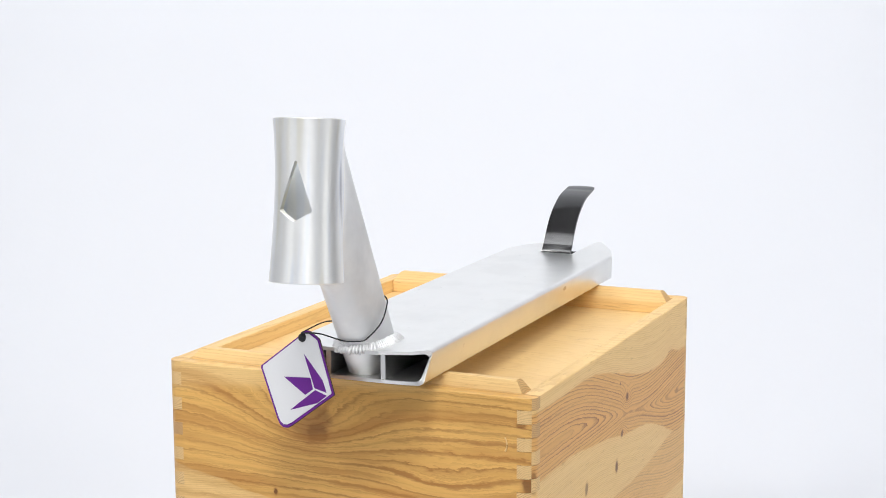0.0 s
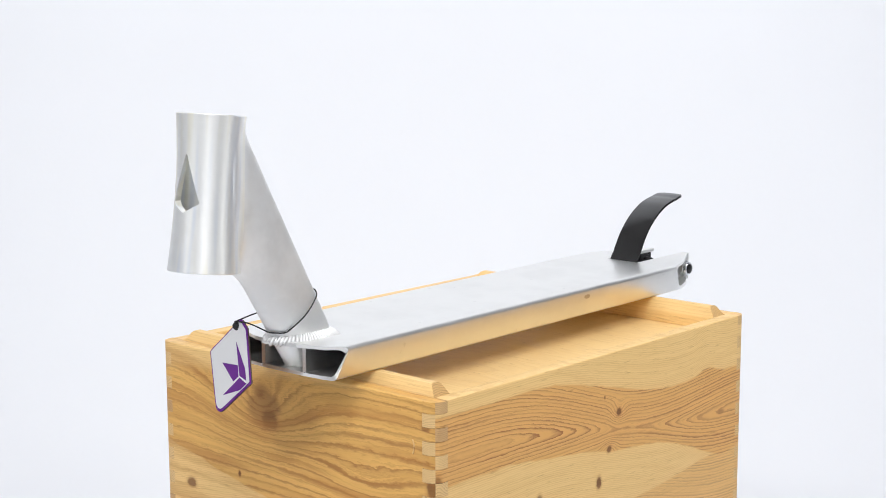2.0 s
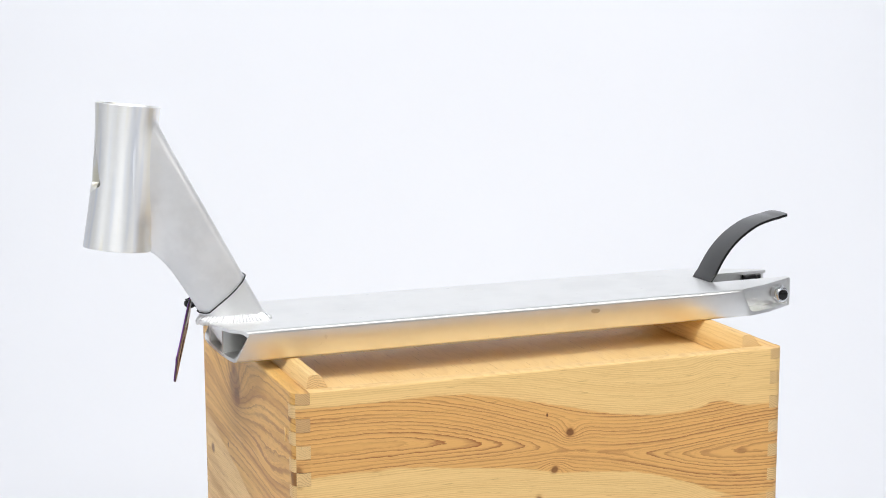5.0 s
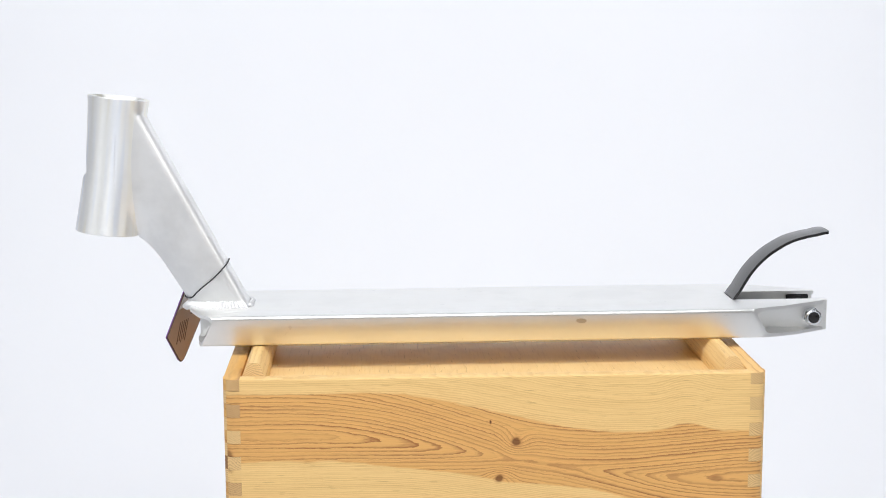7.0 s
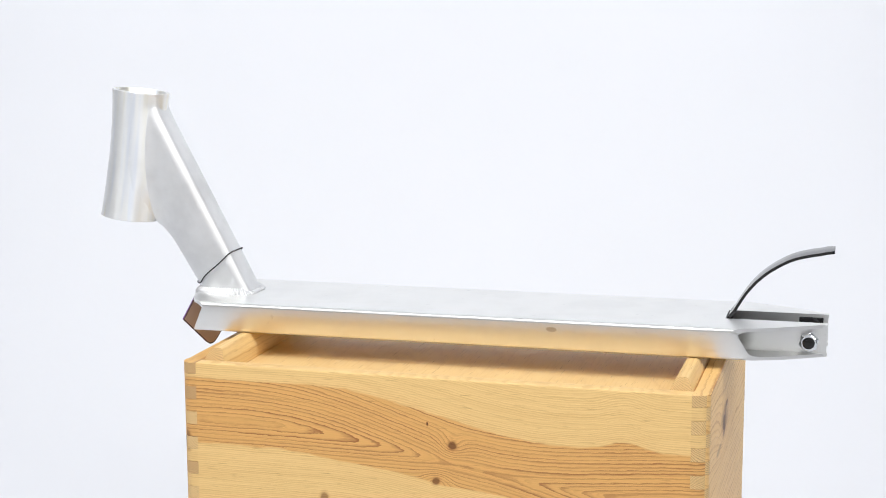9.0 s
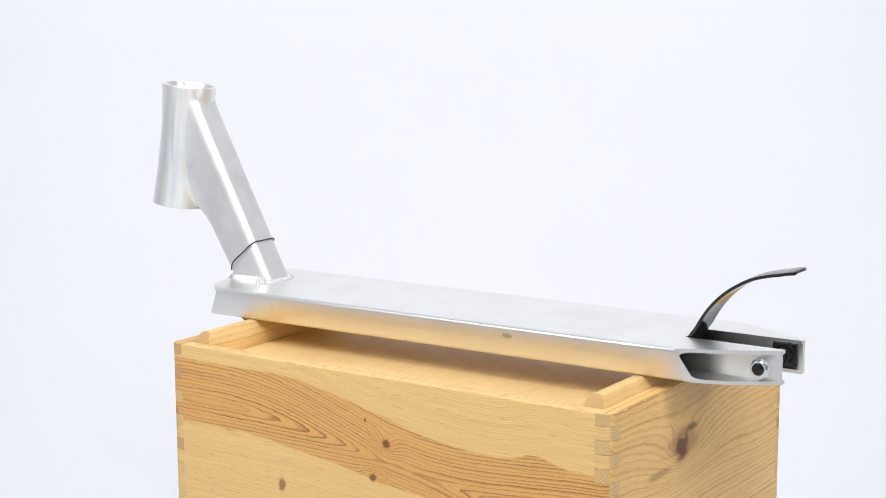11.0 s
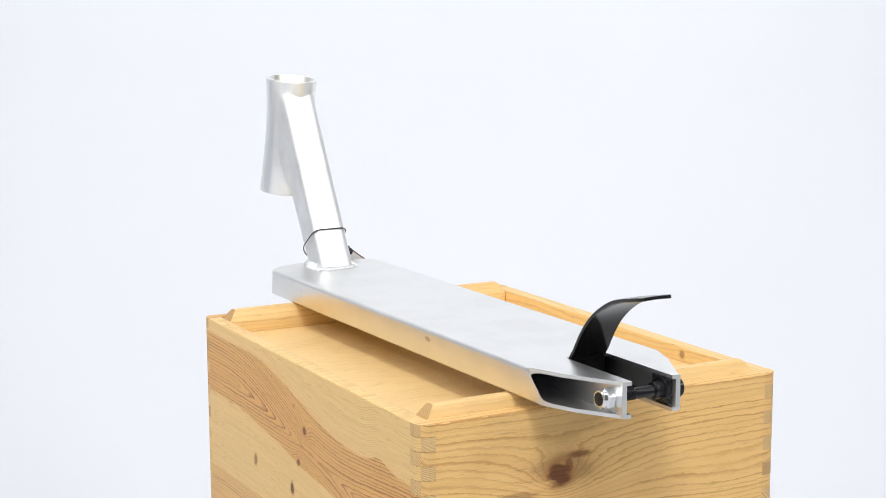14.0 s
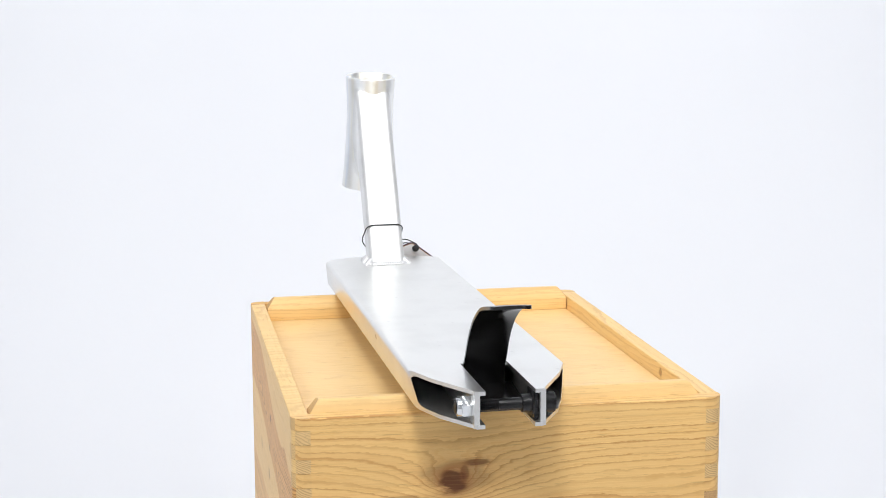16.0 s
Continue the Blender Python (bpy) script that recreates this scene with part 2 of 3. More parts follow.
def plaster(name, colour, rough=0.9):
    m, t, b = start(name, rough, 0.0, colour)
    x, y, z = coords(t)
    a = noise_of(t, x * 1.3, y * 1.3, z * 1.3, 1.0, 3.0)
    f = noise_of(t, x * 160.0, y * 160.0, z * 160.0, 1.0, 2.0)
    t.links.new(mix(t, a.step(0.35, 0.75) * 0.5, colour, tuple(k * 0.96 for k in colour)), b.inputs["Base Color"])
    relief(t, b, a * 3.0 + f * 0.03, 0.25, 0.01)
    return m


sheet_white = plaster("white_backdrop_paper", (0.810, 0.826, 0.862))
ceiling_white = plaster("white_ceiling_paint", (0.74, 0.74, 0.75))
# east wall: lack of light on that side put into its colour
wall_unlit = plaster("unlit_wall_grey", (0.22, 0.22, 0.23))
wall_white = plaster("pale_wall_paint", (0.70, 0.70, 0.71))

# ---- the room: sweep, then unseen walls and ceiling that close it for reflections ----


def part(name, bm, material, parent, label=""):
    me = bpy.data.meshes.new(name)
    bmesh.ops.recalc_face_normals(bm, faces=bm.faces)
    bm.to_mesh(me)
    bm.free()
    me.materials.append(material)
    ob = new(name, me)
    ob.parent = parent
    if label:
        ob["label"] = label
    return ob


def smooth(ob, angle=35):
    ob.data.polygons.foreach_set("use_smooth", [True] * len(ob.data.polygons))
    ob.data.set_sharp_from_angle(angle=radians(angle))
    return ob


def add_box(bm, x0, x1, y0, y1, z0, z1, bevel=0.0, seg=2):
    g = bmesh.ops.create_cube(bm, size=1.0, matrix=Matrix.Translation(((x0 + x1) / 2, (y0 + y1) / 2, (z0 + z1) / 2)) @ Matrix.Diagonal((x1 - x0, y1 - y0, z1 - z0, 1)))
    if bevel:
        es = {e for v in g["verts"] for e in v.link_edges}
        bmesh.ops.bevel(bm, geom=list(es), offset=bevel, segments=seg, affect="EDGES", profile=0.5)


def ease_rim(bm, z, by):
    es = [e for e in bm.edges if all(abs(v.co.z - z) < 1e-6 for v in e.verts) and e.calc_length() > 0.1]
    bmesh.ops.bevel(bm, geom=es, offset=by, segments=3, affect="EDGES", profile=0.5)


def structure(name, bm, material, label, category):
    return tagged(part(name, bm, material, None), label, category, kind="structure")


def build_sweep():
    """Floor, curve and upright of one white sheet with gentle folds, as a thick strip."""
    prof = [(-1.9, 0.0), (0.0, 0.0), (0.35, 0.0)]
    r, y0 = 0.55, 0.40
    prof += [(y0 + r * math.sin(a), r - r * math.cos(a)) for a in np.linspace(0.0, math.pi / 2, 15)]
    prof += [(y0 + r, z) for z in np.linspace(0.7, 2.6, 12)]
    xs = np.linspace(-1.9, 1.9, 77)
    bm = bmesh.new()
    rows = []
    for k in range(2):
        grid = []
        for y, z in prof:
            w = min(1.0, max(0.0, (z - 0.03) / 0.5))
            off = 0.02 * k
            line = []
            for x in xs:
                fold = w * (0.006 * math.sin(5.3 * x + 1.1 + 0.8 * z) + 0.004 * math.sin(11.0 * x - 2.0 * z + 0.7) + 0.010 * math.sin(2.1 * x - 0.9))
                line.append(bm.verts.new((x, y + fold + off * w, z - off * (1 - w))))
            grid.append(line)
        rows.append(grid)
    for grid in rows:
        for i in range(len(grid) - 1):
            for j in range(len(xs) - 1):
                bm.faces.new((grid[i][j], grid[i][j + 1], grid[i + 1][j + 1], grid[i + 1][j]))
    a, c = rows
    n, e = len(a) - 1, len(xs) - 1
    for j in range(e):
        bm.faces.new((a[0][j], a[0][j + 1], c[0][j + 1], c[0][j]))
        bm.faces.new((a[n][j], a[n][j + 1], c[n][j + 1], c[n][j]))
    for i in range(n):
        bm.faces.new((a[i][0], a[i + 1][0], c[i + 1][0], c[i][0]))
        bm.faces.new((a[i][e], a[i + 1][e], c[i + 1][e], c[i][e]))
    smooth(structure("backdrop", bm, sheet_white, "seamless white paper backdrop sweeping from floor to wall", "backdrop"), 50)


def build_room():
    for name, b in (("wall_north", (-2.1, 2.1, 1.3, 1.42, -0.04, 2.7)), ("wall_south", (-2.1, 2.1, -2.62, -2.5, -0.04, 2.7)),
                    ("wall_west", (-2.22, -2.1, -2.5, 1.3, -0.04, 2.7)), ("wall_east", (2.1, 2.22, -2.5, 1.3, -0.04, 2.7))):
        bm = bmesh.new()
        add_box(bm, *b)
        # darkened so that the metal mirrors an unlit side here
        if name == "wall_east":
            structure(name, bm, wall_unlit, "unseen studio wall, coloured dark for the unlit side of the room", "wall")
        else:
            structure(name, bm, wall_white, "plain pale painted studio wall", "wall")
    bm = bmesh.new()
    add_box(bm, -2.22, 2.22, -2.62, 1.42, 2.7, 2.82)
    structure("ceiling", bm, ceiling_white, "plain pale painted studio ceiling", "ceiling")
    bm = bmesh.new()
    add_box(bm, -2.22, 2.22, -2.62, 1.42, -0.14, -0.04)
    structure("floor", bm, wall_white, "pale studio floor under the paper sweep", "floor")


build_sweep()
build_room()

# ---- where the turning things stand at rest ----
BASE = pose(0.0353, 0.0072, 0, 0, 0, 2.53)
CRATE_AT = BASE @ pose(-0.0010, 0, 0)
DECK_AT = BASE @ pose(0, -0.0226, RIM, 0, 0, 0.76)


def thing(name, at, label, category, group=""):
    ob = new(name)
    ob.empty_display_size = 0.05
    ob.matrix_world = at
    return tagged(ob, label, category, group)


# ---- the crate ----
HX, HY, BT = 0.1995, 0.1497, 0.0125


def rounded_block(bm, x0, x1, y0, y1, z0, z1, corner, r, seg=4):
    """An upright block whose one corner (signs of x and y) is rounded."""
    cx, cy = (x1 if corner[0] > 0 else x0), (y1 if corner[1] > 0 else y0)
    ox, oy = (x0 if corner[0] > 0 else x1), (y0 if corner[1] > 0 else y1)
    pts = [(ox, oy), (cx, oy)]
    for k in range(seg + 1):
        a = math.pi / 2 * k / seg
        pts.append((cx - corner[0] * r * (1 - math.cos(a)), cy - corner[1] * r * (1 - math.sin(a))))
    pts.append((ox, cy))
    lo = [bm.verts.new((p[0], p[1], z0)) for p in pts]
    hi = [bm.verts.new((p[0], p[1], z1)) for p in pts]
    bm.faces.new(lo[::-1])
    bm.faces.new(hi)
    for k in range(len(pts)):
        j = (k + 1) % len(pts)
        bm.faces.new((lo[k], lo[j], hi[j], hi[k]))


def build_crate():
    crate = thing("wooden_crate", CRATE_AT, "pale knotty pine crate with finger-jointed corners and a recessed lid", "wooden box")
    g = 0.00012
    for name, y0, y1, mat, lab in (("side_board", -HY, -HY + BT, pine_long, "pine side board with a reddish heartwood band and knots"),
                                   ("side_board", HY - BT, HY, pine_long_far, "pine side board")):
        bm = bmesh.new()
        add_box(bm, -HX + BT, HX - BT, y0, y1, 0.0, RIM)
        ease_rim(bm, RIM, 0.0011)
        sy = -1 if y0 < 0 else 1
        board = smooth(part(name, bm, mat, crate, lab))
        for sx in (-1, 1):
            for k in range(16):
                bm = bmesh.new()
                z1 = RIM - 0.0085 - 0.0197 * k
                z0 = max(0.0, z1 - 0.0098)
                rounded_block(bm, *sorted((sx * HX, sx * (HX - BT))), y0, y1, z0 + g, z1 - g, (sx, sy), 0.0085, 6)
                f = smooth(part("finger", bm, mat, board))
                f.data.materials.append(grain_end)
                for p in f.data.polygons:
                    if abs(p.normal.x) > 0.75:
                        p.material_index = 1
    for sx, mat, lab in ((-1, pine_end_tag, "pine end board with a soft brown knot"), (1, pine_end_knot, "pine end board with one large dark knot")):
        bm = bmesh.new()
        add_box(bm, *sorted((sx * HX, sx * (HX - BT))), -HY + BT, HY - BT, 0.0, RIM)
        ease_rim(bm, RIM, 0.0011)
        board = smooth(part("end_board", bm, mat, crate, lab))
        for sy in (-1, 1):
            for k in range(17):
                bm = bmesh.new()
                z1 = RIM if k == 0 else RIM - 0.0183 - 0.0197 * (k - 1)
                z0 = max(0.0, (RIM - 0.0085) if k == 0 else z1 - 0.0099)
                if z1 <= 0.002:
                    continue
                rounded_block(bm, *sorted((sx * HX, sx * (HX - BT))), *sorted((sy * HY, sy * (HY - BT))), z0 + g, z1 - (0 if k == 0 else g), (sx, sy), 0.0085, 6)
                f = smooth(part("finger", bm, mat, board))
                f.data.materials.append(grain_end)
                for p in f.data.polygons:
                    if abs(p.normal.y) > 0.75:
                        p.material_index = 1
    bm = bmesh.new()
    add_box(bm, -HX + BT + 0.0006, HX - BT - 0.0006, -HY + BT + 0.0006, HY - BT - 0.0006, RIM - 0.022, RIM - 0.012)
    part("lid_panel", bm, pine_lid, crate, "smooth pale pine panel set below the rim")
    for sx in (-1, 1):
        bm = bmesh.new()
        w, z0, z1 = 0.0175, RIM - 0.012 + 0.0003, RIM + 0.0077
        prof = [(0, z0), (0, RIM - 0.002), (0.0006, RIM - 0.0008), (0.0040, z1 - 0.0012), (0.0054, z1 - 0.0002), (0.0064, z1)]
        prof += [(w - px, pz) for px, pz in prof[::-1]]
        x_in = HX - BT - 0.0004 - w
        ends = []
        for sy in (-1, 1):
            ring = []
            for px, pz in prof:
                slope = max(0.0, pz - RIM + 0.003) ** 2 * 60.0
                ring.append(bm.verts.new((sx * (x_in + px), sy * (HY - BT - 0.0008 - slope), pz)))
            ends.append(ring)
        n = len(prof)
        for k in range(n):
            j = (k + 1) % n
            bm.faces.new((ends[0][k], ends[0][j], ends[1][j], ends[1][k]))
        bm.faces.new(ends[0][::-1])
        bm.faces.new(ends[1])
        b = smooth(part("batten", bm, pine_batten, crate, "round-edged pine batten along the end"))
        b.data.materials.append(grain_end)
        for p in b.data.polygons:
            if abs(p.normal.y) > 0.75:
                p.material_index = 1
    bm = bmesh.new()
    curl = [Vector((-HX - 0.0004, -0.126 + 0.004 * math.cos(a), RIM - 0.034 + 0.0065 * math.sin(a))) for a in np.linspace(2.2, 4.0, 9)]
    tube(bm, curl, 0.00055, 6)
    smooth(part("splinter", bm, pine_lid, crate, "pale curled wood splinter"), 60)
    return crate


# ---- the scooter deck ----
TOP, BOT = 0.0320, 0.0078
TW, BW = 0.0548, 0.0512           # half widths of top and bottom
WEB, WT = 0.0213, 0.0036          # inner webs
SLOT = 0.0161                     # half width of the wheel slot
TAIL = 0.2722


def x_front(y, z):
    u = (z - BOT) / (TOP - BOT)
    a = abs(y) / TW
    nose = -0.2275 - 0.0070 * u + (0.0160 * u + 0.0055) * a ** 4
    notch = 0.009 * math.exp(-((u - 0.55) / 0.25) ** 2) * min(1.0, max(0.0, (a - 0.55) / 0.3))
    return nose + notch


def x_rear(y):
    a = abs(y)
    return TAIL if a < 0.0282 else TAIL - (a - 0.0282) * 2.72


def prism(bm, loop, closed_pairs=None, rear=None, front=None):
    """A bar along x with the outline loop (y, z), its ends following the cut lines."""
    fr = [bm.verts.new(((front or x_front(y, z)), y, z)) for y, z in loop]
    mids = [[bm.verts.new((x, y, z)) for y, z in loop] for x in (-0.205, 0.150)]
    re = [bm.verts.new(((rear if rear else x_rear(y)), y, z)) for y, z in loop]
    rings = [fr] + mids + [re]
    n = len(loop)
    for a, c in zip(rings, rings[1:]):
        for k in range(n):
            j = (k + 1) % n
            bm.faces.new((a[k], a[j], c[j], c[k]))
    for ring in (fr, re):
        if closed_pairs:
            for k in range(closed_pairs - 1):
                bm.faces.new((ring[k], ring[k + 1], ring[n - 2 - k], ring[n - 1 - k]))
        else:
            bm.faces.new(ring)


def arc(cy, cz, r, a0, a1, n=5):
    return [(cy + r * math.cos(a), cz + r * math.sin(a)) for a in np.linspace(radians(a0), radians(a1), n)]


def build_deck():
    deck = thing("scooter_deck", DECK_AT, "raw silver aluminium scooter deck resting on the wooden crate", "scooter deck")
    th = 0.0026
    outer = [(WEB, TOP), (TW - 0.012, TOP)] + arc(TW - 0.0042, TOP - 0.0030, 0.0030, 90, -5, 6) + arc(BW - 0.004, BOT + 0.004, 0.004, -15, -90, 6) + [(BW - 0.012, BOT), (WEB, BOT)]
    inner = [(WEB, TOP - th), (TW - 0.012, TOP - th)] + arc(TW - 0.0062, TOP - 0.0056, 0.0030, 90, -5, 6) + arc(BW - 0.0060, BOT + 0.0062, 0.0036, -15, -90, 6) + [(BW - 0.012, BOT + th), (WEB, BOT + th)]
    for s in (-1, 1):
        bm = bmesh.new()
        prism(bm, [(s * y, z) for y, z in outer] + [(s * y, z) for y, z in inner[::-1]], closed_pairs=len(outer))
        smooth(part("side_channel", bm, alu_deck, deck, "hollow extruded aluminium side, brushed and handled"), 40)
        bm = bmesh.new()
        prism(bm, [(s * (WEB - WT / 2), TOP - 0.0002), (s * (WEB + WT / 2), TOP - 0.0002), (s * (WEB + WT / 2), BOT + 0.0002), (s * (WEB - WT / 2), BOT + 0.0002)], front=-0.2262, rear=TAIL - 0.0004)
        part("inner_web", bm, alu_deck, deck)
    for name, z0, z1, slot_at in (("top_plate", TOP - th, TOP, 0.1968), ("bottom_plate", BOT, BOT + th, 0.2005)):
        bm = bmesh.new()
        zm = z1 if name == "top_plate" else z0
        cols = (-WEB, -SLOT, -0.008, 0.0, 0.008, SLOT, WEB)
        low = [[bm.verts.new((x, y, z0)) for x in (x_front(y, zm), -0.20, slot_at, TAIL)] for y in cols]
        top = [[bm.verts.new((x, y, z1)) for x in (x_front(y, zm), -0.20, slot_at, TAIL)] for y in cols]
        cells = [(i, j) for i in range(6) for j in range(3) if j < 2 or i in (0, 5)]
        for i, j in cells:
            for lv in (low, top):
                bm.faces.new((lv[i][j], lv[i][j + 1], lv[i + 1][j + 1], lv[i + 1][j]))
            for (a, c), beside in ((((i, j), (i + 1, j)), (i, j - 1)), (((i, j + 1), (i + 1, j + 1)), (i, j + 1)), (((i, j), (i, j + 1)), (i - 1, j)), (((i + 1, j), (i + 1, j + 1)), (i + 1, j))):
                if beside not in cells:
                    bm.faces.new((low[a[0]][a[1]], low[c[0]][c[1]], top[c[0]][c[1]], top[a[0]][a[1]]))
        part(name, bm, alu_deck, deck, "flat aluminium plate slotted for the wheel")
    build_neck(deck)
    build_head(deck)
    build_fender(deck)
    build_axle(deck)
    return deck


H_TOP, H_LOW = Vector((-0.2866, 0.0009, 0.1963)), Vector((-0.2990, -0.0014, 0.0907))


def neck_profile(n_arc=14):
    """Outline as (run from front 0 to back 1, y): round in front, flat behind."""
    half, length = 0.0160, 0.0465
    pts = []
    for a in np.linspace(math.pi / 2, 3 * math.pi / 2, n_arc):
        pts.append((0.025 + 0.025 * math.cos(a), half * math.sin(a)))
    for x in (0.029, 0.033, 0.038):
        pts.append((x, -half))
    r = 0.0070
    for a in np.linspace(-math.pi / 2, 0, 7):
        pts.append((length - r + r * math.cos(a), -half + r + r * math.sin(a)))
    for a in np.linspace(0, math.pi / 2, 7):
        pts.append((length - r + r * math.cos(a), half - r + r * math.sin(a)))
    for x in (0.038, 0.033, 0.029):
        pts.append((x, half))
    return [(x / length, y) for x, y in pts]


def neck_point(e, y, z):
    slope = -0.6146 + (0.6146 - 0.5267) * e
    rise = max(0.0, (z - (0.066 + 0.095 * e)) / 0.024)
    flare = 0.0075 * min(rise, 1.4) ** 2 * max(0.0, 1 - e / 0.55)
    return Vector((-0.2347 + 0.0465 * e + slope * (z - TOP) - flare, y, z))


def to_neck(p, prof):
    """Distance of a point from the down tube's skin, by the tube's level outline."""
    ring = np.array([neck_point(e, y, p.z)[:2] for e, y in prof])
    nxt = np.roll(ring, -1, axis=0)
    way = nxt - ring
    off = np.array(p[:2]) - ring
    f = np.clip((off * way).sum(1) / np.maximum((way * way).sum(1), 1e-12), 0, 1)
    near = np.hypot(*(off - way * f[:, None]).T).min()
    side = way[:, 0] * off[:, 1] - way[:, 1] * off[:, 0]
    inside = (side > 0).all() or (side < 0).all()
    return (-near if inside else near) * 0.88


def to_head(p):
    axis = H_TOP - H_LOW
    q = p - H_LOW
    f = q.dot(axis) / axis.length_squared
    return (q - axis * f).length - head_radius(f)


def build_neck(deck):
    axis = (H_TOP - H_LOW).normalized()
    length = (H_TOP - H_LOW).length
    prof = neck_profile()
    n = len(prof)
    blend = 0.011

    def union(p):
        """Down tube and head tube run together with a round weld, tight towards the rims."""
        a, c = to_neck(p, prof), to_head(p)
        f = (p - H_LOW).dot(axis) / length
        w = blend * min(1.0, max(0.2, f / 0.3), max(0.2, (1.0 - f) / 0.4))
        h = max(0.0, 1 - abs(a - c) / w)
        return min(a, c) - h * h * w / 4

    def slope(f, p):
        e, here = 0.0003, f(p)
        return Vector([(f(p + Vector(d)) - here) / e for d in ((e, 0, 0), (0, e, 0), (0, 0, e))])

    def settle(p):
        for _ in range(3):
            g = slope(union, p)
            p = p - g * (union(p) / max(g.length_squared, 0.25))
        return p

    def keep(p):
        """Held between the rims of the head tube."""
        along = (p - H_LOW).dot(axis)
        return p + axis * (min(max(along, 0.0012), length - 0.0015) - along)
    ends = []
    for e, y in prof:
        lo, hi = TOP, 0.25
        for _ in range(30):
            mid = (lo + hi) / 2
            p = neck_point(e, y, mid)
            if to_head(p) < 0.0 or p.x < -0.29:
                hi = mid
            else:
                lo = mid
        ends.append(lo)
    levels = []
    for f in np.concatenate((np.linspace(0, 0.5, 6), np.linspace(0.56, 1, 15))):
        ring = []
        for (e, y), z1 in zip(prof, ends):
            p = neck_point(e, y, BOT + 0.0027 + (z1 - BOT - 0.0027) * f)
            if to_head(p) < blend:
                p = settle(p)
            ring.append(p)
        levels.append(ring)
    # the weld's skirt, out over the head tube
    tube_rows = len(levels)
    last = levels[-1]
    ways = []
    for p in last:
        out = (p - H_LOW) - axis * (p - H_LOW).dot(axis)
        out.normalize()
        g = slope(lambda q: to_neck(q, prof), p)
        g = g - out * g.dot(out)
        ways.append(g.normalized())
    for _ in range(2):
        ways = [(ways[k - 1] + ways[k] * 2 + ways[(k + 1) % n]).normalized() for k in range(n)]
    for step in (0.15, 0.3, 0.5, 0.7, 0.85, 1.0):
        ring = []
        for p, w in zip(last, ways):
            q = p + w * (blend * 1.5 * step)
            along = (q - H_LOW).dot(axis)
            out = (q - H_LOW - axis * along).normalized()
            q = H_LOW + axis * along + out * head_radius(along / length)
            q = keep(settle(keep(q)))
            if step == 1.0:
                along = (q - H_LOW).dot(axis)
                out = (q - H_LOW - axis * along).normalized()
                q = H_LOW + axis * along + out * (head_radius(along / length) - 0.0002)
            ring.append(q)
        levels.append(ring)
    def skin(name, rings, material, label, back=Matrix.Identity(4)):
        bm = bmesh.new()
        rows = [[bm.verts.new(back @ p) for p in ring] for ring in rings]
        for a, c in zip(rows, rows[1:]):
            for k in range(n):
                j = (k + 1) % n
                bm.faces.new((a[k], a[j], c[j], c[k]))
        return smooth(part(name, bm, material, deck, label), 60)
    skin("down_tube", levels[:tube_rows], alu_neck, "flat-backed, round-fronted aluminium down tube welded to the head tube")
    place = head_place()
    fillet = skin("weld_fillet", levels[tube_rows - 1:], alu_tube, "smooth ground weld between the tubes", place.inverted())
    fillet.matrix_local = place
    # weld at the foot: overlapping round scales
    rnd = random.Random(4)
    bm = bmesh.new()
    dense = []
    base = [neck_point(e, y, TOP) for e, y in prof]
    for k in range(n):
        a, c = base[k], base[(k + 1) % n]
        m = max(1, int((c - a).length / 0.0019))
        dense += [a.lerp(c, i / m) for i in range(m)]
    centre = sum(base, Vector()) / n
    for p in dense:
        out = (p - centre)
        out.z = 0
        out.normalize()
        q = p + out * (0.0016 + rnd.uniform(-0.0004, 0.0004)) + Vector((0, 0, 0.0012))
        s = rnd.uniform(0.9, 1.15) * (1.0 if p.x < -0.1925 else 0.38)
        m = Matrix.Translation(q) @ out.to_track_quat("X", "Z").to_matrix().to_4x4() @ Matrix.Rotation(radians(36), 4, "Y") @ Matrix.Diagonal((0.0060 * s, 0.0016, 0.0024 * s, 1))
        bmesh.ops.create_uvsphere(bm, u_segments=8, v_segments=6, radius=1.0, matrix=m)
    smooth(part("weld_bead", bm, alu_weld, deck, "shiny rippled weld bead round the foot of the tube"), 60)


def head_radius(f):
    """Outer radius of the hourglass head tube, f from the lower rim to the upper."""
    return 0.0217 + 0.0030 * max(0.0, 1 - f / 0.62) ** 1.7 + 0.0020 * max(0.0, (f - 0.62) / 0.38) ** 1.7


def head_place():
    return Matrix.Translation(H_LOW) @ (H_TOP - H_LOW).to_track_quat("Z", "X").to_matrix().to_4x4()


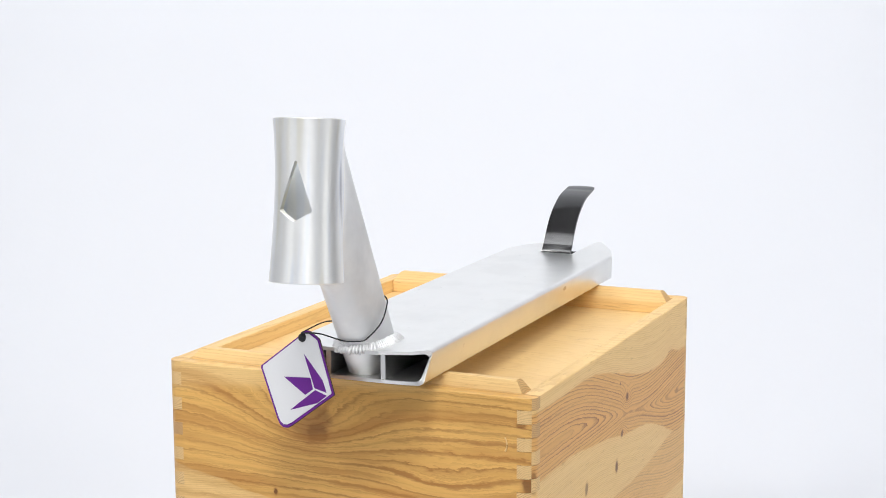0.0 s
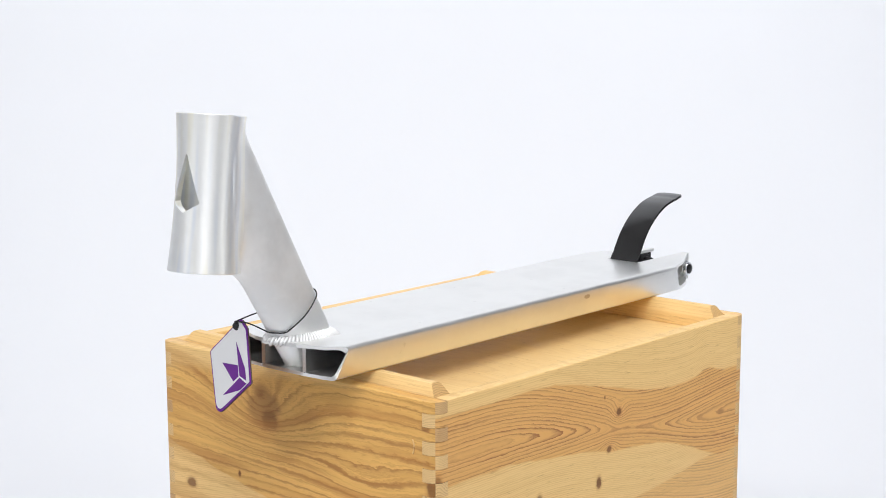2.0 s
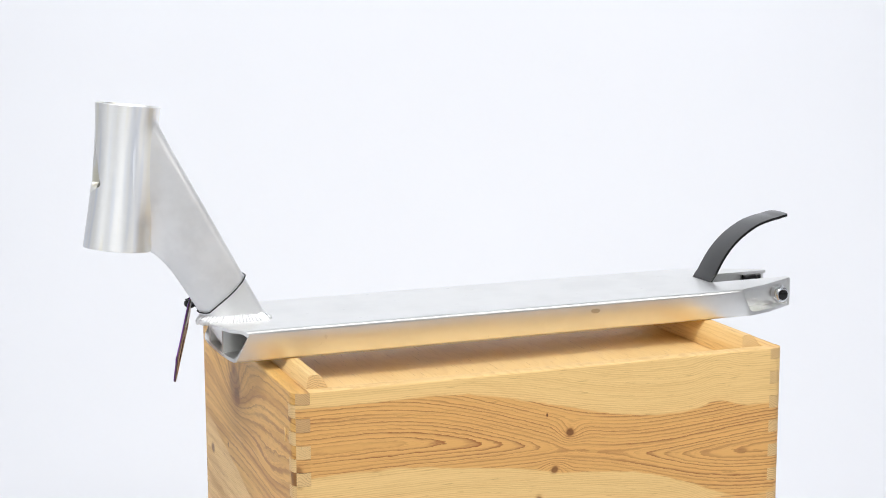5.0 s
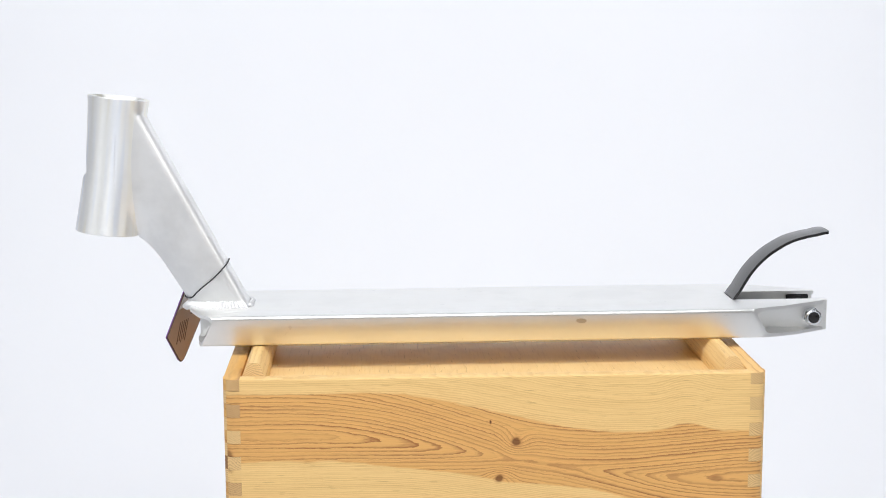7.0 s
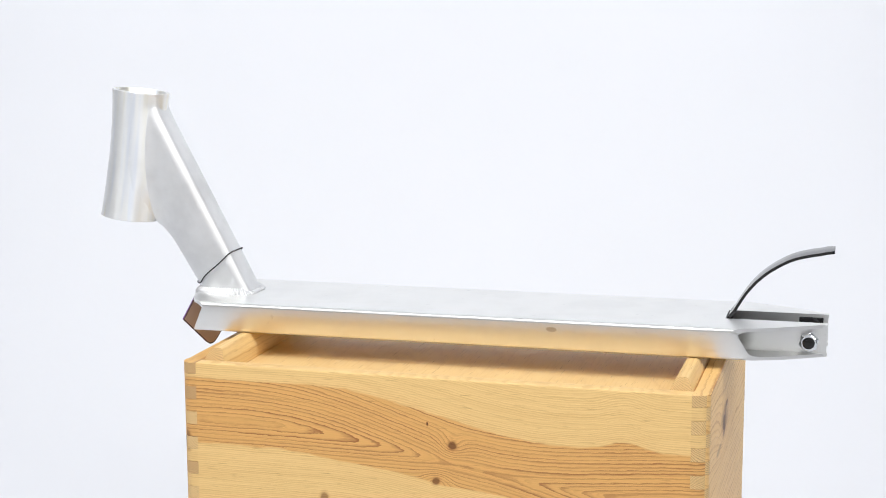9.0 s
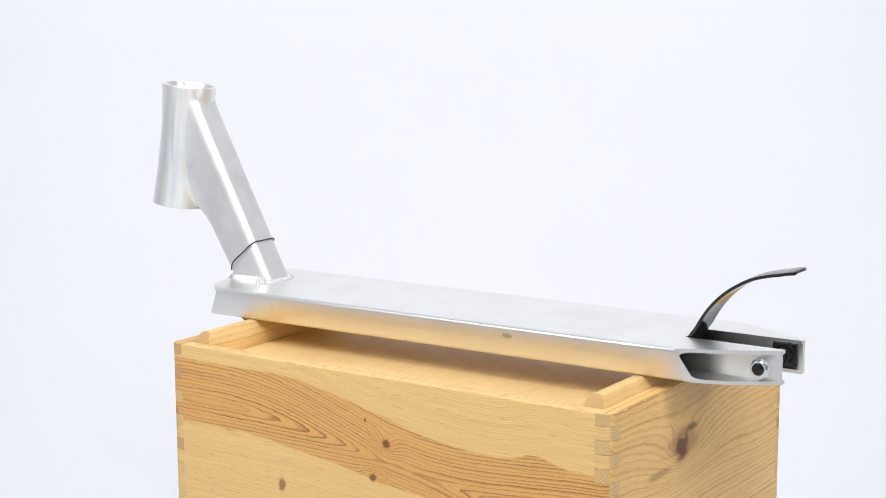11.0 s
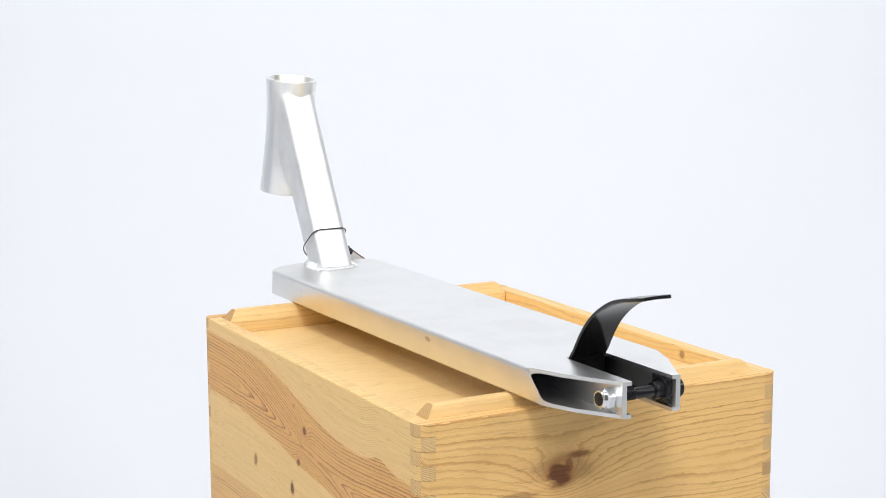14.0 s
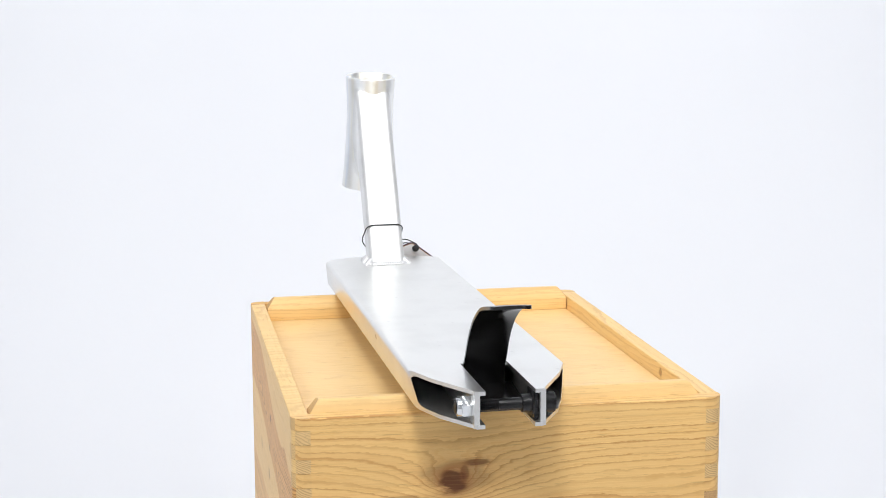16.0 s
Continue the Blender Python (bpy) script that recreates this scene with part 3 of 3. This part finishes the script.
def build_head(deck):
    axis = (H_TOP - H_LOW)
    length = axis.length
    place = head_place()
    bm = bmesh.new()
    seg = 64
    prof = []
    for f in np.linspace(0, 1, 22):
        prof.append((head_radius(f), f * length))
    prof[0] = (prof[0][0], 0.0006)
    prof.insert(0, (head_radius(0) - 0.0006, 0.0))
    prof[-1] = (prof[-1][0], length - 0.0006)
    prof.append((head_radius(1) - 0.0006, length))
    wall = 0.0042
    prof += [(0.0208, length), (0.0186, length - 0.0060), (0.0180, length - 0.0100), (head_radius(0.5) - wall, length * 0.5), (0.0182, 0.0085), (0.0205, 0.008), (0.0205, 0.0)]
    rings = [[bm.verts.new((r * math.cos(2 * math.pi * k / seg), r * math.sin(2 * math.pi * k / seg), z)) for k in range(seg)] for r, z in prof]
    for a, c in zip(rings, rings[1:] + rings[:1]):
        for k in range(seg):
            j = (k + 1) % seg
            bm.faces.new((a[k], a[j], c[j], c[k]))
    bmesh.ops.recalc_face_normals(bm, faces=bm.faces)
    me = bpy.data.meshes.new("tube_blank")
    bm.to_mesh(me)
    bm.free()
    blank = new("tube_blank", me)
    blank.matrix_world = place
    bm = bmesh.new()
    kite = [(0.0, 0.1715), (-0.0007, 0.1712), (-0.0110, 0.1408), (-0.0112, 0.1396), (-0.0106, 0.1387), (-0.0008, 0.1332), (0.0, 0.1330), (0.0008, 0.1332), (0.0106, 0.1387), (0.0112, 0.1396), (0.0110, 0.1408), (0.0007, 0.1712)]
    a = [bm.verts.new((-0.335, y - 0.0020, z)) for y, z in kite]
    c = [bm.verts.new((-0.292, y - 0.0020, z)) for y, z in kite]
    bm.faces.new(a)
    bm.faces.new(c[::-1])
    for k in range(len(kite)):
        j = (k + 1) % len(kite)
        bm.faces.new((a[k], c[k], c[j], a[j]))
    bmesh.ops.recalc_face_normals(bm, faces=bm.faces)
    me = bpy.data.meshes.new("kite_cutter")
    bm.to_mesh(me)
    bm.free()
    cutter = new("kite_cutter", me)
    mod = blank.modifiers.new("cut", "BOOLEAN")
    mod.operation, mod.object, mod.solver = "DIFFERENCE", cutter, "EXACT"
    dg = bpy.context.evaluated_depsgraph_get()
    dg.update()
    cut = bpy.data.meshes.new_from_object(blank.evaluated_get(dg))
    bpy.data.objects.remove(blank)
    bpy.data.objects.remove(cutter)
    cut.name = "head_tube"
    cut.materials.clear()
    cut.materials.append(alu_tube)
    head = new("head_tube", cut)
    head.parent = deck
    head.matrix_local = place
    head["label"] = "hourglass aluminium head tube with a kite-shaped window"
    smooth(head, 32)


def build_fender(deck):
    """Bent steel strip that rises from the slot and curls back over the wheel gap."""
    low = [(0.1992, 0.0140), (0.1984, 0.0310), (0.2002, 0.0346), (0.2032, 0.0384)]
    bend = [Vector(p) for p in ((0.2032, 0.0384), (0.2062, 0.0438), (0.2118, 0.0526), (0.2195, 0.0616), (0.2295, 0.0700), (0.2435, 0.0780), (0.2560, 0.0818), (0.2640, 0.0833), (0.2700, 0.0847), (0.2752, 0.0853))]
    mid = low + [(p.x, p.y) for p in spline(bend, 4)[1:]]
    half, th = 0.0143, 0.0022
    bm = bmesh.new()
    rings = []
    for k, (x, z) in enumerate(mid):
        a, c = mid[max(0, k - 1)], mid[min(len(mid) - 1, k + 1)]
        tx, tz = c[0] - a[0], c[1] - a[1]
        d = math.hypot(tx, tz)
        nx, nz = -tz / d, tx / d
        left = len(mid) - 1 - k
        taper = (0.0034, 0.0020, 0.0013)[left] if left < 3 else 0.0012 * k / len(mid)
        crown = 0.0004 if k > 1 else 0.0
        ring = []
        for side, sgn in ((1, 1), (-1, -1)):
            for y in (np.linspace(-1, 1, 7) * sgn):
                e = th / 2 * side - crown * y * y
                w = half - taper
                ring.append(bm.verts.new((x + nx * e, y * w, z + nz * e)))
        rings.append(ring)
    n = len(rings[0])
    for a, c in zip(rings, rings[1:]):
        for k in range(n):
            j = (k + 1) % n
            bm.faces.new((a[k], a[j], c[j], c[k]))
    bm.faces.new(rings[0][::-1])
    bm.faces.new(rings[-1])
    fender = part("fender_brake", bm, black_steel, deck, "satin black curled steel fender brake")
    smooth(fender, 40)
    bm = bmesh.new()
    prof = [(0.1965, 0.0185), (0.1965, 0.0155), (0.2360, 0.0113), (0.2450, 0.0113), (0.2450, 0.0143), (0.2370, 0.0143)]
    a = [bm.verts.new((x, -0.0186, z)) for x, z in prof]
    c = [bm.verts.new((x, 0.0186, z)) for x, z in prof]
    bm.faces.new(a)
    bm.faces.new(c[::-1])
    for k in range(len(prof)):
        j = (k + 1) % len(prof)
        bm.faces.new((a[k], c[k], c[j], a[j]))
    part("fender_foot", bm, black_steel, deck, "black fender foot plate inside the slot")


def turned(bm, prof, y0, x, z, seg=28):
    """A turned body along y at (x, z): prof of (y, radius)."""
    rings = [[bm.verts.new((x + r * math.cos(2 * math.pi * k / seg), y0 + y, z + r * math.sin(2 * math.pi * k / seg))) for k in range(seg)] for y, r in prof]
    for a, c in zip(rings, rings[1:]):
        for k in range(seg):
            j = (k + 1) % seg
            bm.faces.new((a[k], a[j], c[j], c[k]))
    bm.faces.new(rings[0][::-1])
    bm.faces.new(rings[-1])


AX, AZ = 0.2590, 0.0196


def build_axle(deck):
    bm = bmesh.new()
    prof = [(-0.0331, 0.0036), (-0.0326, 0.0045), (-0.0322, 0.0040)]
    for k in range(22):
        y = -0.0315 + 0.00125 * k
        prof += [(y, 0.0040), (y + 0.00062, 0.0034)]
    prof += [(-0.002, 0.0039), (0.0300, 0.0039)]
    turned(bm, prof, 0.0, AX, AZ)
    axle = smooth(part("axle_bolt", bm, black_bolt, deck, "black threaded axle bolt"), 30)
    bm = bmesh.new()
    turned(bm, [(0.0232, 0.0060), (0.0236, 0.0067), (0.0310, 0.0068), (0.0318, 0.0062), (0.0318, 0.0036), (0.0292, 0.0034), (0.0292, 0.0001)], 0.0, AX, AZ)
    smooth(part("bolt_head", bm, black_bolt, axle, "round black socket head"), 30)
    for y0, flip in ((0.0192, -1), (-0.0192, 1)):
        bm = bmesh.new()
        prof = [(0.0, 0.0090), (0.0026, 0.0090), (0.0032, 0.0084), (0.0033, 0.0062), (0.0088, 0.0058), (0.0092, 0.0052)] if flip < 0 else [(0.0, 0.0062), (0.0018, 0.0060)]
        turned(bm, [(flip * y, r) for y, r in prof], y0, AX, AZ)
        smooth(part("spacer", bm, black_bolt, axle, "black flanged wheel spacer"), 30)
    bm = bmesh.new()
    x0, x1 = AX - 0.0090, AX + 0.0092
    add_box(bm, x0, x1, 0.0164, 0.0194, BOT + 0.0030, TOP - 0.0030, 0.0008)
    part("drop_plate", bm, black_bolt, axle, "black plate behind the spacer")
    # nut with a domed collar
    bm = bmesh.new()
    hexa = lambda y, r: [bm.verts.new((AX + r * math.cos(math.pi / 3 * k + 0.3), y, AZ + r * math.sin(math.pi / 3 * k + 0.3))) for k in range(6)]
    rings = [hexa(-0.0232, 0.0070), hexa(-0.0238, 0.0075), hexa(-0.0288, 0.0075), hexa(-0.0295, 0.0068)]
    for a, c in zip(rings, rings[1:]):
        for k in range(6):
            j = (k + 1) % 6
            bm.faces.new((a[k], a[j], c[j], c[k]))
    bm.faces.new(rings[0][::-1])
    bm.faces.new(rings[-1])
    turned(bm, [(-0.0294, 0.0064), (-0.0316, 0.0062), (-0.0324, 0.0054), (-0.0324, 0.0044), (-0.0300, 0.0043)], 0.0, AX, AZ)
    smooth(part("lock_nut", bm, zinc, axle, "bright zinc-plated lock nut"), 25)


# ---- the hang tag ----
TAG_N = Vector((-0.9381, 0.2706, 0.2162)).normalized()
TAG_C = Vector((-0.2449, 0.0082, RIM + 0.0133))


def tube(bm, pts, r, seg=8):
    rings = []
    for k, p in enumerate(pts):
        t = (pts[min(k + 1, len(pts) - 1)] - pts[max(k - 1, 0)]).normalized()
        q = t.to_track_quat("Z", "X").to_matrix()
        rings.append([bm.verts.new(p + q @ Vector((r * math.cos(2 * math.pi * i / seg), r * math.sin(2 * math.pi * i / seg), 0))) for i in range(seg)])
    for a, c in zip(rings, rings[1:]):
        for i in range(seg):
            j = (i + 1) % seg
            bm.faces.new((a[i], a[j], c[j], c[i]))
    bm.faces.new(rings[0][::-1])
    bm.faces.new(rings[-1])


def spline(pts, n=8):
    """A smooth line through the points."""
    out = []
    for k in range(len(pts) - 1):
        p0, p1, p2, p3 = pts[max(k - 1, 0)], pts[k], pts[k + 1], pts[min(k + 2, len(pts) - 1)]
        for i in range(n):
            u = i / n
            out.append(0.5 * ((2 * p1) + (p2 - p0) * u + (2 * p0 - 5 * p1 + 4 * p2 - p3) * u * u + (3 * p1 - p0 - 3 * p2 + p3) * u ** 3))
    return out + [pts[-1]]


def rounded_poly(corners, seg=5):
    """Corners (x, y, radius) to a rounded outline."""
    out = []
    n = len(corners)
    for k in range(n):
        p, a, c = Vector(corners[k][:2]), Vector(corners[k - 1][:2]), Vector(corners[(k + 1) % n][:2])
        u, w = (a - p).normalized(), (c - p).normalized()
        half = u.angle(w) / 2
        r = corners[k][2]
        d = r / math.tan(half)
        s, e = p + u * d, p + w * d
        for i in range(seg):
            f = i / (seg - 1)
            out.append(((s * (1 - f) + p * f) * (1 - f) + (p * (1 - f) + e * f) * f))
    return out


def plate(bm, outline, z0, z1):
    a = [bm.verts.new((p[0], p[1], z0)) for p in outline]
    c = [bm.verts.new((p[0], p[1], z1)) for p in outline]
    bm.faces.new(a[::-1])
    bm.faces.new(c)
    for k in range(len(outline)):
        j = (k + 1) % len(outline)
        bm.faces.new((a[k], a[j], c[j], c[k]))


def build_tag():
    """Card in its own plane: x to the viewer's right, y up, z to the viewer."""
    side = Vector((0, 0, 1)).cross(TAG_N).normalized()
    up = TAG_N.cross(side)
    m = Matrix.Identity(4)
    for k, v in enumerate((side, up, TAG_N)):
        m.col[k][:3] = v
    m.translation = TAG_C
    tag = thing("hang_tag", BASE @ m, "white and purple swing tag hanging by a black cord", "hang tag")

    def flat(p):
        q = Vector(p) + Vector((0, 0, RIM)) - TAG_C
        return (q.dot(side), q.dot(up))
    top, left, bl, right, ur = flat((-0.2389, 0.0054, 0.0440)), flat((-0.2341, 0.0468, 0.0128)), flat((-0.2502, 0.0200, -0.0290)), flat((-0.2562, -0.0243, 0.0041)), flat((-0.2430, -0.0058, 0.0392))
    edge = rounded_poly([(*top, 0.005), (*left, 0.002), (*bl, 0.010), (*right, 0.001), (*ur, 0.004)])
    c = sum(edge, Vector((0, 0))) / len(edge)
    bm = bmesh.new()
    plate(bm, edge, -0.0008, 0.0004)
    board = part("border", bm, purple_ink, tag, "purple printed border")
    bm = bmesh.new()
    plate(bm, [c + (p - c) * 0.945 for p in edge], 0.0002, 0.0008)
    part("face", bm, white_card, tag, "glossy white card face")
    bm = bmesh.new()
    plate(bm, [c + (p - c) * 0.975 for p in edge], -0.0014, -0.0007)
    back = part("back", bm, kraft, tag, "pinkish brown card back with dark print")
    # pale upper end of the back
    upper, cut = [], c.y + 0.010
    inset = [c + (p - c) * 0.95 for p in edge]
    for k, p in enumerate(inset):
        q = inset[(k + 1) % len(inset)]
        if p.y > cut:
            upper.append(p)
        if (p.y > cut) != (q.y > cut):
            upper.append(p.lerp(q, (cut - p.y) / (q.y - p.y)))
    bm = bmesh.new()
    plate(bm, upper, -0.0018, -0.0013)
    part("back_pale_end", bm, white_card, back, "pale upper end of the card back")
    # three shards of the emblem, placed between the card's corners
    bl_, right_, top_, left_, ur_ = (Vector(v) for v in (bl, right, top, left, ur))

    def at(px, py):
        """From a grid that spans the card: 0..1 across, 0..1 down."""
        return EMBLEM_O + EMBLEM_X * px + EMBLEM_Y * py
    EMBLEM_O = left_
    EMBLEM_X = right_ - left_
    EMBLEM_Y = bl_ - left_
    shards = ([(0.331, 0.021), (0.737, -0.138), (0.72, 0.04), (0.571, 0.189)], [(0.763, -0.508), (0.914, -0.175), (0.909, 0.009), (0.751, 0.012)], [(0.257, 0.552), (0.747, 0.043), (0.9, 0.057), (0.721, 0.242)])
    for s in shards:
        bm = bmesh.new()
        plate(bm, [at(*p) for p in s], 0.0007, 0.0010)
        part("emblem_shard", bm, purple_ink, tag, "purple emblem shard")
    bm = bmesh.new()
    plate(bm, [c + (p - c) * 1.004 for p in edge], -0.0013, -0.0003)
    part("back_edge", bm, brown_ink, tag, "dark printed edge of the card back")
    bars = [(-0.005 + 0.0040 * k, -0.020 + 0.002 * (k % 2), -0.001) for k in range(5)] + [(-0.019 + 0.0032 * k, 0.002, 0.007) for k in range(4)]
    for x, y0, y1 in bars:
        bm = bmesh.new()
        plate(bm, [Vector((x, y0)), Vector((x + 0.0012, y0)), Vector((x + 0.0012, y1)), Vector((x, y1))], -0.0016, -0.0013)
        part("print_line", bm, brown_ink, back, "unreadable dark print")
    hole = Vector(flat((-0.2396, 0.0088, 0.0381)))
    bm = bmesh.new()
    bmesh.ops.create_uvsphere(bm, u_segments=18, v_segments=12, radius=0.0034, matrix=Matrix.Translation((hole.x, hole.y, -0.0004)) @ Matrix.Diagonal((1, 1, 1.35, 1)))
    bead = smooth(part("cord_knot", bm, black_cord, tag, "black knot of the cord"), 60)
    # the cord: through the card, round the tube and back
    inv = m.inverted()
    shift = pose(0, -0.0226, RIM, 0, 0, 0.76)

    def here(p):
        return inv @ (shift @ Vector(p))
    knot = Vector((hole.x, hole.y, 0.003))
    gap = 0.0007
    loop = [knot]
    ring = []
    prof = neck_profile(20)
    for e, y in prof:
        z = 0.0385 + 0.0275 * max(0.0, e - 0.12) / 0.88
        p = neck_point(e, y, z)
        o = neck_point(0.5, 0, z)
        d = Vector((p.x - o.x, p.y, 0)).normalized()
        loose = 0.0004 + (0.0016 * max(0.0, math.sin(math.pi * (e - 0.2) / 0.75)) if y < 0 else 0.0)
        ring.append(p + d * (gap + loose))
    # outline runs from the far side round the front, near side, back
    front = [p for p in ring]
    k0 = 4
    path = [here(p) for p in front[k0 + 3:] + front[:k0 - 2]]
    pts = [knot + Vector((0.0005, 0.003, 0.0005)), knot.lerp(path[0], 0.5) + Vector((0, 0.0035, 0.002))] + path
    pts += [path[-1].lerp(knot, 0.45) + Vector((0, 0.004, -0.002)), knot + Vector((-0.0005, 0.003, -0.0005))]
    bm = bmesh.new()
    tube(bm, spline(pts, 4), 0.00052)
    smooth(part("cord", bm, black_cord, tag, "thin black elastic cord"), 60)
    return tag


crate = build_crate()
deck = build_deck()
tag = build_tag()


# ---- the turning ----
def motions():
    # the turntable's angle in degrees, second by second
    turn = (63.36, 54.34, 45.40, 36.28, 27.22, 18.18, 9.05, 0.0, -9.13, -18.2, -27.4, -36.6, -45.68, -54.70, -63.83, -72.90, -81.85)
    for ob in (crate, deck, tag):
        rest = ob.matrix_basis.copy()
        walk(ob, [(t, pose(0, 0, 0, 0, 0, a) @ rest) for t, a in enumerate(turn)])


motions()
